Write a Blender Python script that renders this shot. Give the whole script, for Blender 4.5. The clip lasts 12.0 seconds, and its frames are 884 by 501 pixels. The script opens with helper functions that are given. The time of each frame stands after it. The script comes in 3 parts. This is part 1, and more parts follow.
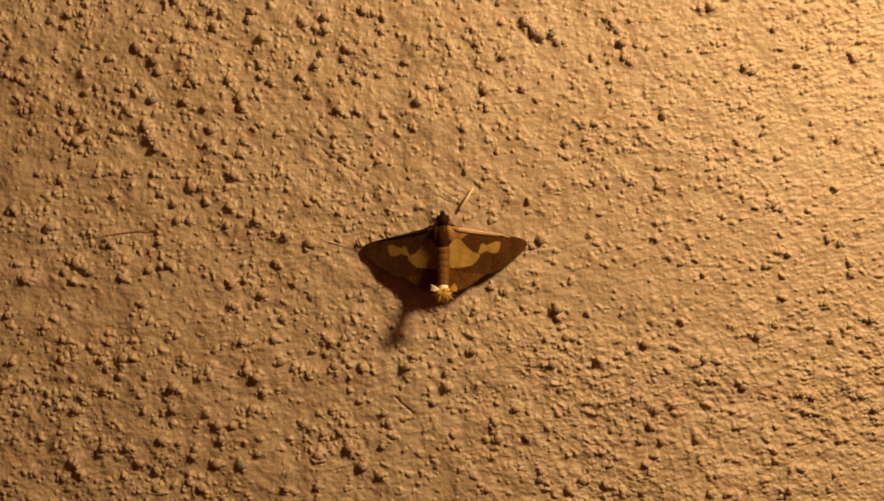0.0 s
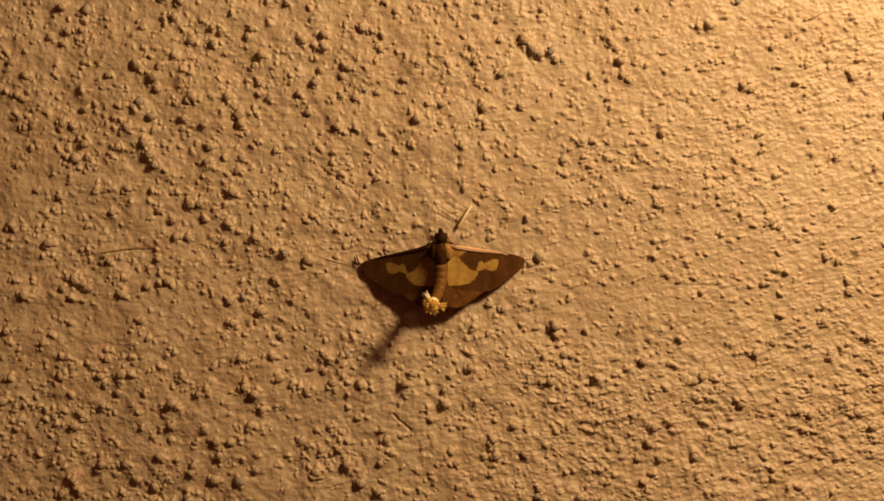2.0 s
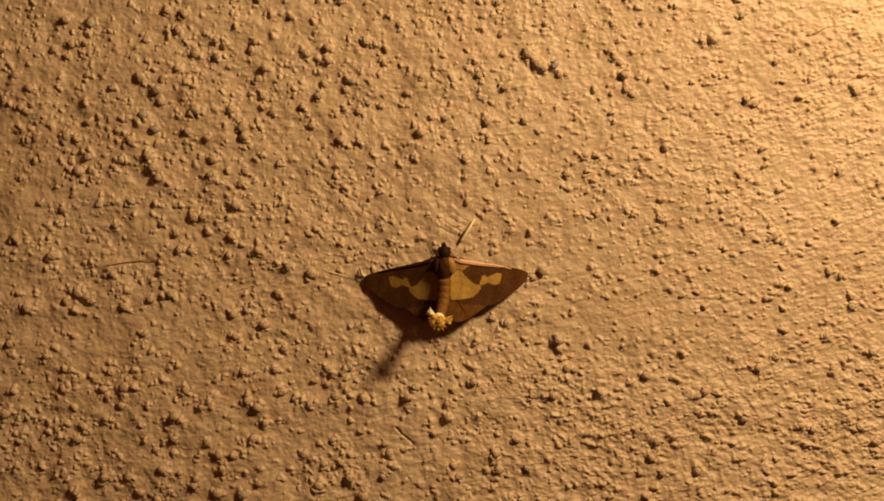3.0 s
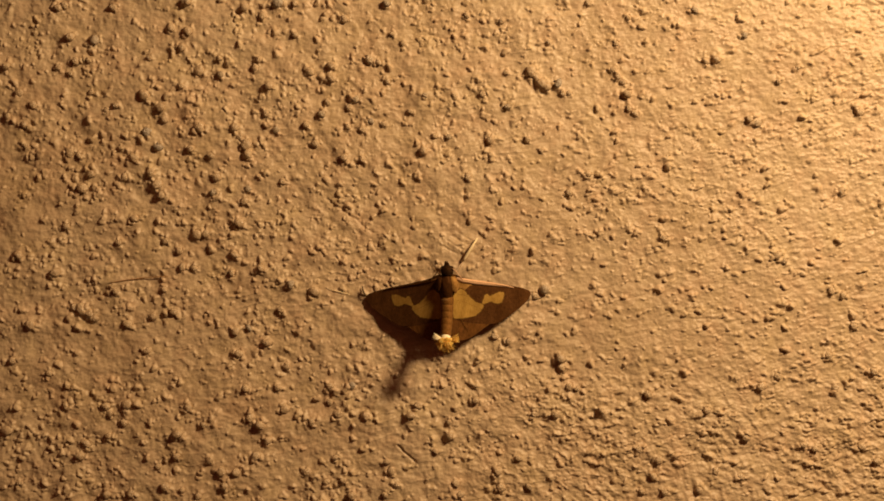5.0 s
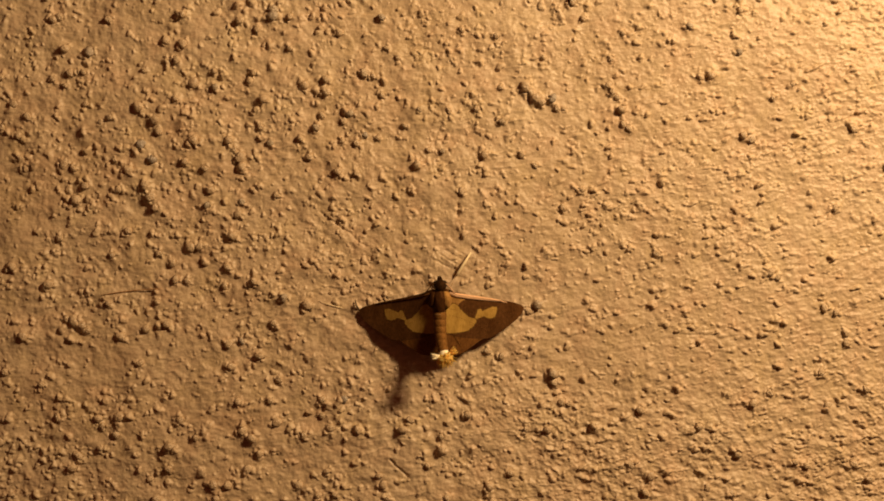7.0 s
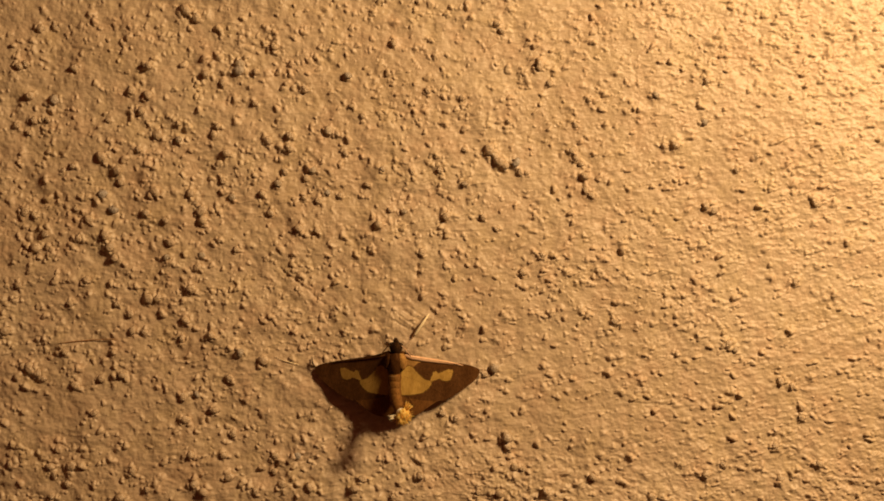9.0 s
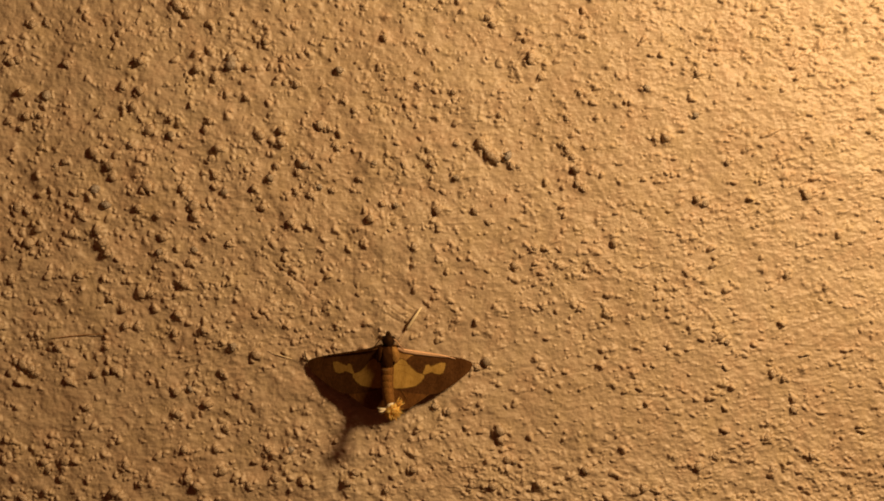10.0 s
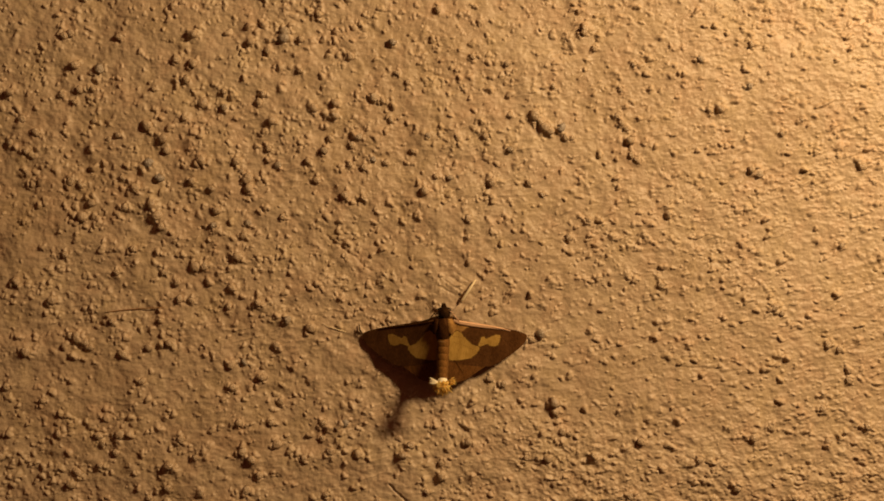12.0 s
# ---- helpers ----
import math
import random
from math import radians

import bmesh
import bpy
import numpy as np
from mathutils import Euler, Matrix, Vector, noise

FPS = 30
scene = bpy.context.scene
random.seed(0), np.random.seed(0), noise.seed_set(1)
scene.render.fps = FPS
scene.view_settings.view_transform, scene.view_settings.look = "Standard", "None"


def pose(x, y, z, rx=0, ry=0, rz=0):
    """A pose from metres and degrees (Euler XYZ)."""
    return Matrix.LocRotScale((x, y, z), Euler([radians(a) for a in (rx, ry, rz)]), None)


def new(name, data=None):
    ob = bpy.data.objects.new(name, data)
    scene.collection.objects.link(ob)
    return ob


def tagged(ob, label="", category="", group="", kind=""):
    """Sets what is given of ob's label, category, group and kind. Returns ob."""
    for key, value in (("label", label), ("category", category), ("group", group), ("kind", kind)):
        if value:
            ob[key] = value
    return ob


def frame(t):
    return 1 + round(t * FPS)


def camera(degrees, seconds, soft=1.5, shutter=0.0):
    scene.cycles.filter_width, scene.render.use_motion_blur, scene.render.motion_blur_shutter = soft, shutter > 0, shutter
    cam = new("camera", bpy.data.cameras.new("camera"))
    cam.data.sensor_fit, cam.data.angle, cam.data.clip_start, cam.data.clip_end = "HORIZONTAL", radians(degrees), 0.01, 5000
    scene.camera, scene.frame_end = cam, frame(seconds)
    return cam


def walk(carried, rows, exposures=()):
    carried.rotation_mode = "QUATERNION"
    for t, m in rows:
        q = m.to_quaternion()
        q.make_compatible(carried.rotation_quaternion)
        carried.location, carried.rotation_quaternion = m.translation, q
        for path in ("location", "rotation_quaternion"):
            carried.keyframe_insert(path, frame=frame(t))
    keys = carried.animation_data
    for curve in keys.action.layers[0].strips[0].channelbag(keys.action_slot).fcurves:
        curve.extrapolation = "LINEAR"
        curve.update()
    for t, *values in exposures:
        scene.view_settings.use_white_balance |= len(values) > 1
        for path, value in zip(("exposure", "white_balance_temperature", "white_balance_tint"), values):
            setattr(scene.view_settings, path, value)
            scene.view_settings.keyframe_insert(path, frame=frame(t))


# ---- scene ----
MM = 0.001
EYE = 1.5          # height of the first eye; the wall's face is the plane y = 0
AWAY = 0.2031      # distance from the lens to the wall

# ---- camera ----
cam = camera(40.0, 12.0, soft=1.75)
# seconds, millimetres right, up and back from the first eye, roll
PATH = [
    (0.0, 0.00, -0.00, 0.00, -0.00),
    (0.5, 1.08, -0.75, 0.18, 0.08),
    (1.0, 0.96, -0.02, 0.24, 0.09),
    (1.5, 0.93, 1.59, 0.24, 0.01),
    (2.0, 0.30, 2.90, 0.19, -0.12),
    (2.5, -0.36, 4.48, 0.23, -0.17),
    (4.3, 0.36, 6.43, 0.16, -0.48),
    (4.5, -0.70, 7.36, 0.27, -0.45),
    (5.0, -0.70, 8.27, 0.48, -0.45),
    (5.5, -0.61, 9.15, 0.57, -0.52),
    (6.0, -0.33, 9.19, 0.53, -0.60),
    (6.5, -1.57, 9.95, 0.41, -0.67),
    (7.0, 0.38, 10.68, 0.42, -0.84),
    (7.2, 1.16, 11.70, 0.56, -0.90),
    (8.8, 4.36, 20.77, 0.37, -2.59),
    (9.0, 6.86, 21.10, 0.28, -2.83),
    (9.5, 9.11, 21.58, 0.66, -2.83),
    (10.0, 8.23, 20.08, 0.67, -2.58),
    (10.5, 7.68, 19.36, 0.52, -2.48),
    (11.0, 7.28, 19.12, 0.72, -2.42),
    (11.5, 4.16, 18.56, 0.70, -2.39),
    (12.0, -0.62, 15.06, 0.36, -2.36),
]
walk(cam, [(t, pose(x * MM, -AWAY - d * MM, EYE + z * MM, 90, roll, 0)) for t, x, z, d, roll in PATH],
     exposures=[(0.0, 0.09), (7.0, 0.10), (9.0, 0.08), (9.5, 0.03), (10.0, -0.15), (10.5, -0.17), (12.0, -0.22)])

# ---- light: one warm bulb beside the wall, up and to the right, plus an added even fill ----
# Even reddish glow from all round, added in place of bounced light.
world = bpy.data.worlds.new("bounce_fill")
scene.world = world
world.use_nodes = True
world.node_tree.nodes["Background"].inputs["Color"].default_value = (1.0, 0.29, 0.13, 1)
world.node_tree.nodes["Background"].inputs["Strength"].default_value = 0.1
bulb = new("bulb_light", bpy.data.lights.new("bulb_light", "POINT"))
bulb.data.energy = 3.8
bulb.data.color = (1.0, 0.715, 0.39)
bulb.data.shadow_soft_size = 0.023
bulb.location = (0.160, -0.150, EYE + 0.152)


# ---- materials ----
def material(name, roughness=0.8, metallic=0.0):
    m = bpy.data.materials.new(name)
    m.use_nodes = True
    b = m.node_tree.nodes["Principled BSDF"]
    b.inputs["Roughness"].default_value = roughness
    b.inputs["Metallic"].default_value = metallic
    return m, m.node_tree, b


def noise_node(nt, scale, detail=4.0, rough=0.6, stretch=(1, 1, 1), turn=(0, 0, 0)):
    tc = nt.nodes.new("ShaderNodeTexCoord")
    mp = nt.nodes.new("ShaderNodeMapping")
    mp.inputs["Scale"].default_value = stretch
    mp.inputs["Rotation"].default_value = turn
    nz = nt.nodes.new("ShaderNodeTexNoise")
    nz.inputs["Scale"].default_value = scale
    nz.inputs["Detail"].default_value = detail
    nz.inputs["Roughness"].default_value = rough
    nt.links.new(tc.outputs["Object"], mp.inputs["Vector"])
    nt.links.new(mp.outputs["Vector"], nz.inputs["Vector"])
    return nz.outputs["Fac"]


def ramp_node(nt, fac, stops):
    r = nt.nodes.new("ShaderNodeValToRGB")
    while len(r.color_ramp.elements) < len(stops):
        r.color_ramp.elements.new(0.5)
    for e, (p, c) in zip(r.color_ramp.elements, stops):
        e.position, e.color = p, (*c, 1)
    nt.links.new(fac, r.inputs["Fac"])
    return r.outputs["Color"]


def mix_node(nt, fac, a, b, blend="MIX"):
    m = nt.nodes.new("ShaderNodeMix")
    m.data_type, m.blend_type = "RGBA", blend
    for socket, value in ((m.inputs[0], fac), (m.inputs[6], a), (m.inputs[7], b)):
        if isinstance(value, bpy.types.NodeSocket):
            nt.links.new(value, socket)
        else:
            socket.default_value = value
    return m.outputs[2]


def bump_node(nt, height, strength, distance, before=None):
    b = nt.nodes.new("ShaderNodeBump")
    b.inputs["Strength"].default_value = strength
    b.inputs["Distance"].default_value = distance
    nt.links.new(height, b.inputs["Height"])
    if before is not None:
        nt.links.new(before, b.inputs["Normal"])
    return b.outputs["Normal"]


def plaster_material():
    m, nt, b = material("painted_plaster", 0.4)
    large = noise_node(nt, 45, 5, 0.65)
    small = noise_node(nt, 900, 4, 0.6, (0.5, 1, 1))
    grit = noise_node(nt, 3600, 3, 0.65)
    c1 = ramp_node(nt, large, [(0.25, (0.45, 0.308, 0.18)), (0.5, (0.52, 0.372, 0.230)), (0.75, (0.55, 0.405, 0.258))])
    c2 = ramp_node(nt, small, [(0.3, (0.82, 0.80, 0.78)), (0.6, (1.0, 1.0, 1.0))])
    hue = ramp_node(nt, noise_node(nt, 190, 3, 0.6), [(0.32, (1.0, 0.88, 0.84)), (0.5, (1.0, 1.0, 1.0)), (0.68, (1.0, 1.0, 0.86))])
    c3 = mix_node(nt, 0.55, c1, c2, "MULTIPLY")
    nt.links.new(mix_node(nt, 0.45, c3, hue, "MULTIPLY"), b.inputs["Base Color"])
    n1 = bump_node(nt, small, 0.2, 0.0003)
    nt.links.new(bump_node(nt, grit, 0.5, 0.00014, n1), b.inputs["Normal"])
    nt.links.new(ramp_node(nt, noise_node(nt, 260, 4, 0.6), [(0.3, (0.36, 0.36, 0.36)), (0.7, (0.55, 0.55, 0.55))]), b.inputs["Roughness"])
    b.inputs["Specular IOR Level"].default_value = 0.42
    return m


def grain_material():
    m, nt, b = material("plaster_grain", 0.34)
    info = nt.nodes.new("ShaderNodeObjectInfo")
    small = noise_node(nt, 1.9, 4, 0.6)
    tone = ramp_node(nt, info.outputs["Random"], [(0.0, (0.37, 0.295, 0.225)), (0.07, (0.43, 0.32, 0.21)), (0.14, (0.49, 0.345, 0.21)), (0.8, (0.55, 0.39, 0.238))])
    c2 = ramp_node(nt, small, [(0.3, (0.75, 0.73, 0.7)), (0.6, (1.0, 1.0, 1.0))])
    nt.links.new(mix_node(nt, 0.6, tone, c2, "MULTIPLY"), b.inputs["Base Color"])
    nt.links.new(bump_node(nt, small, 1.0, 0.0003), b.inputs["Normal"])
    b.inputs["Specular IOR Level"].default_value = 0.6
    return m


def scaled_material(name, dark, light, roughness, scale, through_light=0.0, stretch=(1, 1, 1), bump=0.000008, mottle=0.8, gloss=0.12):
    """Insect scales, hair or horn: two tones in fine grain, and light that passes through thin parts."""
    m, nt, b = material(name, roughness)
    fine = noise_node(nt, scale, 4, 0.65, stretch)
    broad = noise_node(nt, scale * 0.12, 3, 0.5, stretch)
    c1 = ramp_node(nt, fine, [(0.3, dark), (0.7, light)])
    c2 = ramp_node(nt, broad, [(0.3, (0.55, 0.5, 0.45)), (0.65, (1.0, 1.0, 1.0))])
    colour = mix_node(nt, mottle, c1, c2, "MULTIPLY")
    nt.links.new(colour, b.inputs["Base Color"])
    nt.links.new(bump_node(nt, fine, 0.6, bump), b.inputs["Normal"])
    b.inputs["Specular IOR Level"].default_value = gloss
    b.inputs["Specular Tint"].default_value = (1.0, 0.42, 0.12, 1)
    out = nt.nodes["Material Output"]
    if through_light:
        t = nt.nodes.new("ShaderNodeBsdfTranslucent")
        nt.links.new(colour, t.inputs["Color"])
        mx = nt.nodes.new("ShaderNodeMixShader")
        mx.inputs[0].default_value = through_light
        nt.links.new(b.outputs["BSDF"], mx.inputs[1])
        nt.links.new(t.outputs["BSDF"], mx.inputs[2])
        nt.links.new(mx.outputs["Shader"], out.inputs["Surface"])
    return m


def floor_material():
    m, nt, b = material("concrete", 0.85)
    c = ramp_node(nt, noise_node(nt, 6, 6, 0.65), [(0.3, (0.16, 0.14, 0.12)), (0.7, (0.26, 0.23, 0.2))])
    nt.links.new(c, b.inputs["Base Color"])
    nt.links.new(bump_node(nt, noise_node(nt, 120, 4), 0.4, 0.003), b.inputs["Normal"])
    return m


PLASTER = plaster_material()
GRAIN = grain_material()
CONCRETE = floor_material()
WING = scaled_material("wing_brown", (0.048, 0.0195, 0.006), (0.125, 0.052, 0.017), 0.6, 5200, 0.03, (1, 0.35, 1), gloss=0.12)
HINDWING = scaled_material("hindwing_brown", (0.09, 0.037, 0.010), (0.23, 0.097, 0.026), 0.6, 5200, 0.12, (1, 0.35, 1), gloss=0.12)
PALE = scaled_material("pale_window", (0.36, 0.205, 0.045), (0.54, 0.325, 0.08), 0.5, 4200, 0.12, (1, 0.3, 1), gloss=0.2)
RIM = scaled_material("window_rim", (0.08, 0.038, 0.011), (0.20, 0.105, 0.028), 0.5, 4200, 0.1, (1, 0.3, 1), gloss=0.2)
LIT_COSTA = scaled_material("costa", (0.56, 0.33, 0.19), (0.78, 0.50, 0.30), 0.4, 6000, gloss=0.3, mottle=0.4)
BODY = scaled_material("body_scales", (0.095, 0.040, 0.010), (0.25, 0.118, 0.030), 0.5, 5200, 0, (1, 0.5, 1), 0.00004, gloss=0.2)
# Body scales lightened to look lit; only right-hand pieces use this.
LIT_GOLD = scaled_material("lit_gold_scales", (0.23, 0.112, 0.028), (0.46, 0.25, 0.075), 0.5, 5200, 0, (1, 0.5, 1), 0.00004, gloss=0.2)
THORAX = scaled_material("thorax_scales", (0.024, 0.009, 0.003), (0.07, 0.027, 0.008), 0.5, 5200, 0, (1, 0.5, 1), 0.00004)
HEAD = scaled_material("head_scales", (0.012, 0.006, 0.003), (0.035, 0.016, 0.007), 0.5, 5200, 0, (1, 1, 1), 0.00012)
EYE_BLACK = scaled_material("compound_eye", (0.012, 0.008, 0.006), (0.02, 0.013, 0.01), 0.2, 14000)
RING = scaled_material("pale_ring", (0.22, 0.13, 0.055), (0.40, 0.26, 0.12), 0.5, 6000)
WHITE = scaled_material("white_scales", (0.84, 0.70, 0.44), (0.95, 0.86, 0.62), 0.4, 6000, mottle=0.1)
TUFT = scaled_material("yellow_hair", (0.92, 0.56, 0.07), (0.99, 0.84, 0.34), 0.35, 2600, 0.5, mottle=0.3, gloss=0.5)
LEG = scaled_material("leg_straw", (0.74, 0.58, 0.33), (0.90, 0.76, 0.50), 0.45, 7000, mottle=0.2)
FIBRE = scaled_material("fibre", (0.26, 0.12, 0.045), (0.42, 0.21, 0.08), 0.6, 7000)


# ---- mesh helpers ----
def mesh_of(name, bm, mat, smooth=True):
    me = bpy.data.meshes.new(name)
    bmesh.ops.recalc_face_normals(bm, faces=bm.faces)
    bm.to_mesh(me)
    bm.free()
    me.materials.append(mat)
    me.polygons.foreach_set("use_smooth", [smooth] * len(me.polygons))
    return me


def part(name, bm, mat, parent, label=""):
    ob = new(name, mesh_of(name, bm, mat))
    ob.parent = parent
    return tagged(ob, label)


def box(bm, lo, hi):
    v = [bm.verts.new((x, y, z)) for x in (lo[0], hi[0]) for y in (lo[1], hi[1]) for z in (lo[2], hi[2])]
    for f in ((0, 1, 3, 2), (4, 6, 7, 5), (0, 4, 5, 1), (2, 3, 7, 6), (0, 2, 6, 4), (1, 5, 7, 3)):
        bm.faces.new([v[i] for i in f])


def tube(bm, points, radii, sides=8, flat=1.0):
    """A closed tube through points with a radius at each."""
    points = [Vector(p) for p in points]
    rings = []
    for i, p in enumerate(points):
        d = (points[min(i + 1, len(points) - 1)] - points[max(i - 1, 0)]).normalized()
        a = d.cross(Vector((0, 0, 1)))
        a = (a if a.length > 1e-3 else d.cross(Vector((0, 1, 0)))).normalized()
        b = a.cross(d).normalized()
        rings.append([bm.verts.new(p + radii[i] * (a * math.cos(k * math.tau / sides) + flat * b * math.sin(k * math.tau / sides)))
                      for k in range(sides)])
    for r, s in zip(rings, rings[1:]):
        for k in range(sides):
            bm.faces.new((r[k], r[(k + 1) % sides], s[(k + 1) % sides], s[k]))
    bm.faces.new(rings[0][::-1])
    bm.faces.new(rings[-1])


def blob(bm, centre, radii, seed, rough=0.08, subdivisions=3, turn=0.0):
    """An ellipsoid with an uneven surface."""
    made = bmesh.ops.create_icosphere(bm, subdivisions=subdivisions, radius=1.0)["verts"]
    spin = Matrix.Rotation(radians(turn), 3, "Z")
    for v in made:
        k = 1 + rough * noise.noise(v.co * 2.3 + Vector((seed, 3.1, 0))) + rough * 0.5 * noise.noise(v.co * 6 + Vector((seed, 0, 7)))
        v.co = spin @ Vector((v.co.x * radii[0] * k, v.co.y * radii[1] * k, v.co.z * radii[2] * k)) + Vector(centre)


# ---- plaster relief ----
rng = np.random.default_rng(11)


def value_noise(x, z, size, seed):
    """Smooth noise from 0 to 1 with features of that size."""
    lattice = np.random.default_rng(seed).random((256, 256))
    u, v = x / size, z / size
    i, j = np.floor(u).astype(int), np.floor(v).astype(int)
    a, b = u - i, v - j
    a, b = a * a * a * (a * (a * 6 - 15) + 10), b * b * b * (b * (b * 6 - 15) + 10)
    i0, i1, j0, j1 = i % 256, (i + 1) % 256, j % 256, (j + 1) % 256
    return (lattice[i0, j0] * (1 - a) + lattice[i1, j0] * a) * (1 - b) + (lattice[i0, j1] * (1 - a) + lattice[i1, j1] * a) * b


def fractal(x, z, size, seed, octaves=4, gain=0.5):
    total, weight = 0, 0
    for k in range(octaves):
        total = total + gain ** k * value_noise(x + 17.3 * k * size, z - 9.1 * k * size, size / 2 ** k, seed + k)
        weight += gain ** k
    return total / weight


def step(x, a, b):
    s = np.clip((x - a) / (b - a), 0, 1)
    return s * s * (3 - 2 * s)


# grains that stand out of the plaster: millimetres right and up from the first line of sight, radius
GRAINS_UPPER_LEFT = (
    (-41.4, 28.5, 0.97), (-28.6, 49.5, 0.88), (-41.7, 38.1, 0.88), (-50.7, 34, 0.88), (-33.7, 25.8, 0.88), (-65.3, 48.4, 0.8), (-43.5, 44.6, 0.8), (-59.2, 43, 0.8), (-29.8, 35.6, 0.8),
    (-48.1, 31.8, 0.8), (-50.3, 27.7, 0.8), (-35.6, 28.6, 0.8), (-33.4, 24.2, 0.8), (-52.3, 23.4, 0.8), (-63.2, 24.1, 0.8), (-33.9, 48.6, 0.71), (-46.4, 45.2, 0.71), (-44.5, 41.9, 0.71),
    (-63.2, 43.6, 0.71), (-62.4, 39.5, 0.71), (-73.8, 38.5, 0.71), (-69.3, 32.1, 0.71), (-71.8, 34.1, 0.71), (-47.4, 29.9, 0.71), (-48.4, 25.2, 0.71), (-42.9, 24.9, 0.71), (-70.8, 28.8, 0.71),
    (-44.1, 49.4, 0.62), (-31.1, 47.3, 0.62), (-25.6, 44.2, 0.62), (-60.2, 39.7, 0.62), (-31.6, 39.9, 0.62), (-32.2, 38.6, 0.62),
)
GRAINS_UPPER_LEFT_FINE = (
    (-44.5, 35.4, 0.62), (-34.8, 27.1, 0.62), (-28.7, 28.2, 0.62), (-39.5, 23.8, 0.62), (-61.6, 23.6, 0.62), (-73.7, 30.1, 0.62), (-63.2, 37.4, 0.53), (-50, 40.1, 0.53), (-38.2, 40.1, 0.53),
    (-38, 37.5, 0.53), (-59.8, 34.3, 0.53), (-55.5, 32.1, 0.53), (-57.1, 31.3, 0.53), (-30.3, 30.9, 0.53), (-54.6, 25, 0.53), (-70.6, 25.2, 0.53), (-65.3, 38.5, 0.53), (-56, 48.3, 0.45),
    (-52.5, 46.3, 0.45), (-49.5, 36.6, 0.45),
)
GRAINS_UPPER_MIDDLE = (
    (13.9, 38.3, 0.93), (14.9, 37.3, 0.93), (15.8, 36.4, 0.84), (-23.1, 38, 0.8), (-19.4, 37, 0.8), (18.5, 36.4, 0.8), (-17.3, 46.9, 0.71), (-13.1, 40.1, 0.71), (16.6, 35.8, 0.71), (-21, 30.9, 0.71),
    (-15.4, 33.4, 0.71), (-14.1, 28.4, 0.71), (-22, 26, 0.71), (-17.2, 23.6, 0.71), (-4, 25, 0.71), (7.2, 26.8, 0.71), (-10.3, 49.5, 0.62), (-11.6, 39.7, 0.62), (-19.4, 39, 0.62),
    (-10.1, 36.6, 0.62), (5.9, 34.5, 0.62), (1.2, 34.1, 0.62), (-20.1, 33, 0.62), (-16.4, 32.1, 0.62), (-12.8, 29.8, 0.62), (-14.1, 23.4, 0.62), (-23.6, 29.1, 0.62), (3.1, 47.7, 0.53),
    (8.9, 46.8, 0.53), (-9.4, 44.4, 0.53), (-7.5, 42.9, 0.53), (16.9, 43.3, 0.53), (9.8, 38.1, 0.53), (19.3, 34.8, 0.53),
)
GRAINS_UPPER_MIDDLE_FINE = (
    (20.4, 34.8, 0.53), (10.1, 32.4, 0.53), (-6.2, 31.5, 0.53), (-3.7, 34.2, 0.53), (-10.7, 29.4, 0.53), (-16.6, 28.8, 0.53), (13.4, 27, 0.53), (15.8, 25.1, 0.53), (-2.1, 27.4, 0.53),
    (0.2, 27.3, 0.53), (23.4, 49.9, 0.53), (-3.8, 43.8, 0.45), (11.4, 36.4, 0.45), (-5.8, 35.7, 0.45), (-1.6, 35.7, 0.45),
)
GRAINS_UPPER_RIGHT = (
    (44.9, 40.6, 0.8), (50.6, 30.7, 0.8), (41.3, 48.8, 0.71), (31.4, 31.5, 0.71), (69.2, 32, 0.71), (49.7, 44.7, 0.62), (27.8, 38.9, 0.62), (28.5, 37.7, 0.62), (30, 34.7, 0.62),
    (43.2, 40.3, 0.62), (52, 30, 0.62), (30.2, 47.5, 0.53), (28.2, 43.2, 0.53), (29.4, 36.7, 0.53), (30.4, 32.3, 0.53), (55.4, 37, 0.53), (58.6, 39.4, 0.53), (65.1, 35.1, 0.53),
    (68.5, 33.1, 0.53), (72, 32.2, 0.53), (54, 29.2, 0.53), (28.1, 28.4, 0.53), (36.9, 23.8, 0.53), (49.1, 47.2, 0.45), (48, 42.8, 0.45), (33.2, 43.6, 0.45), (34.4, 33.9, 0.45),
    (63.9, 38.5, 0.45), (65.7, 38.2, 0.45), (41.5, 28.5, 0.45), (59.4, 31.1, 0.45), (50.3, 24, 0.45), (59.8, 50, 0.45),
)
GRAINS_UPPER_RIGHT_FINE = (
    (34, 26.3, 0.45), (60.9, 26.8, 0.45), (47.6, 29.8, 0.45),
)
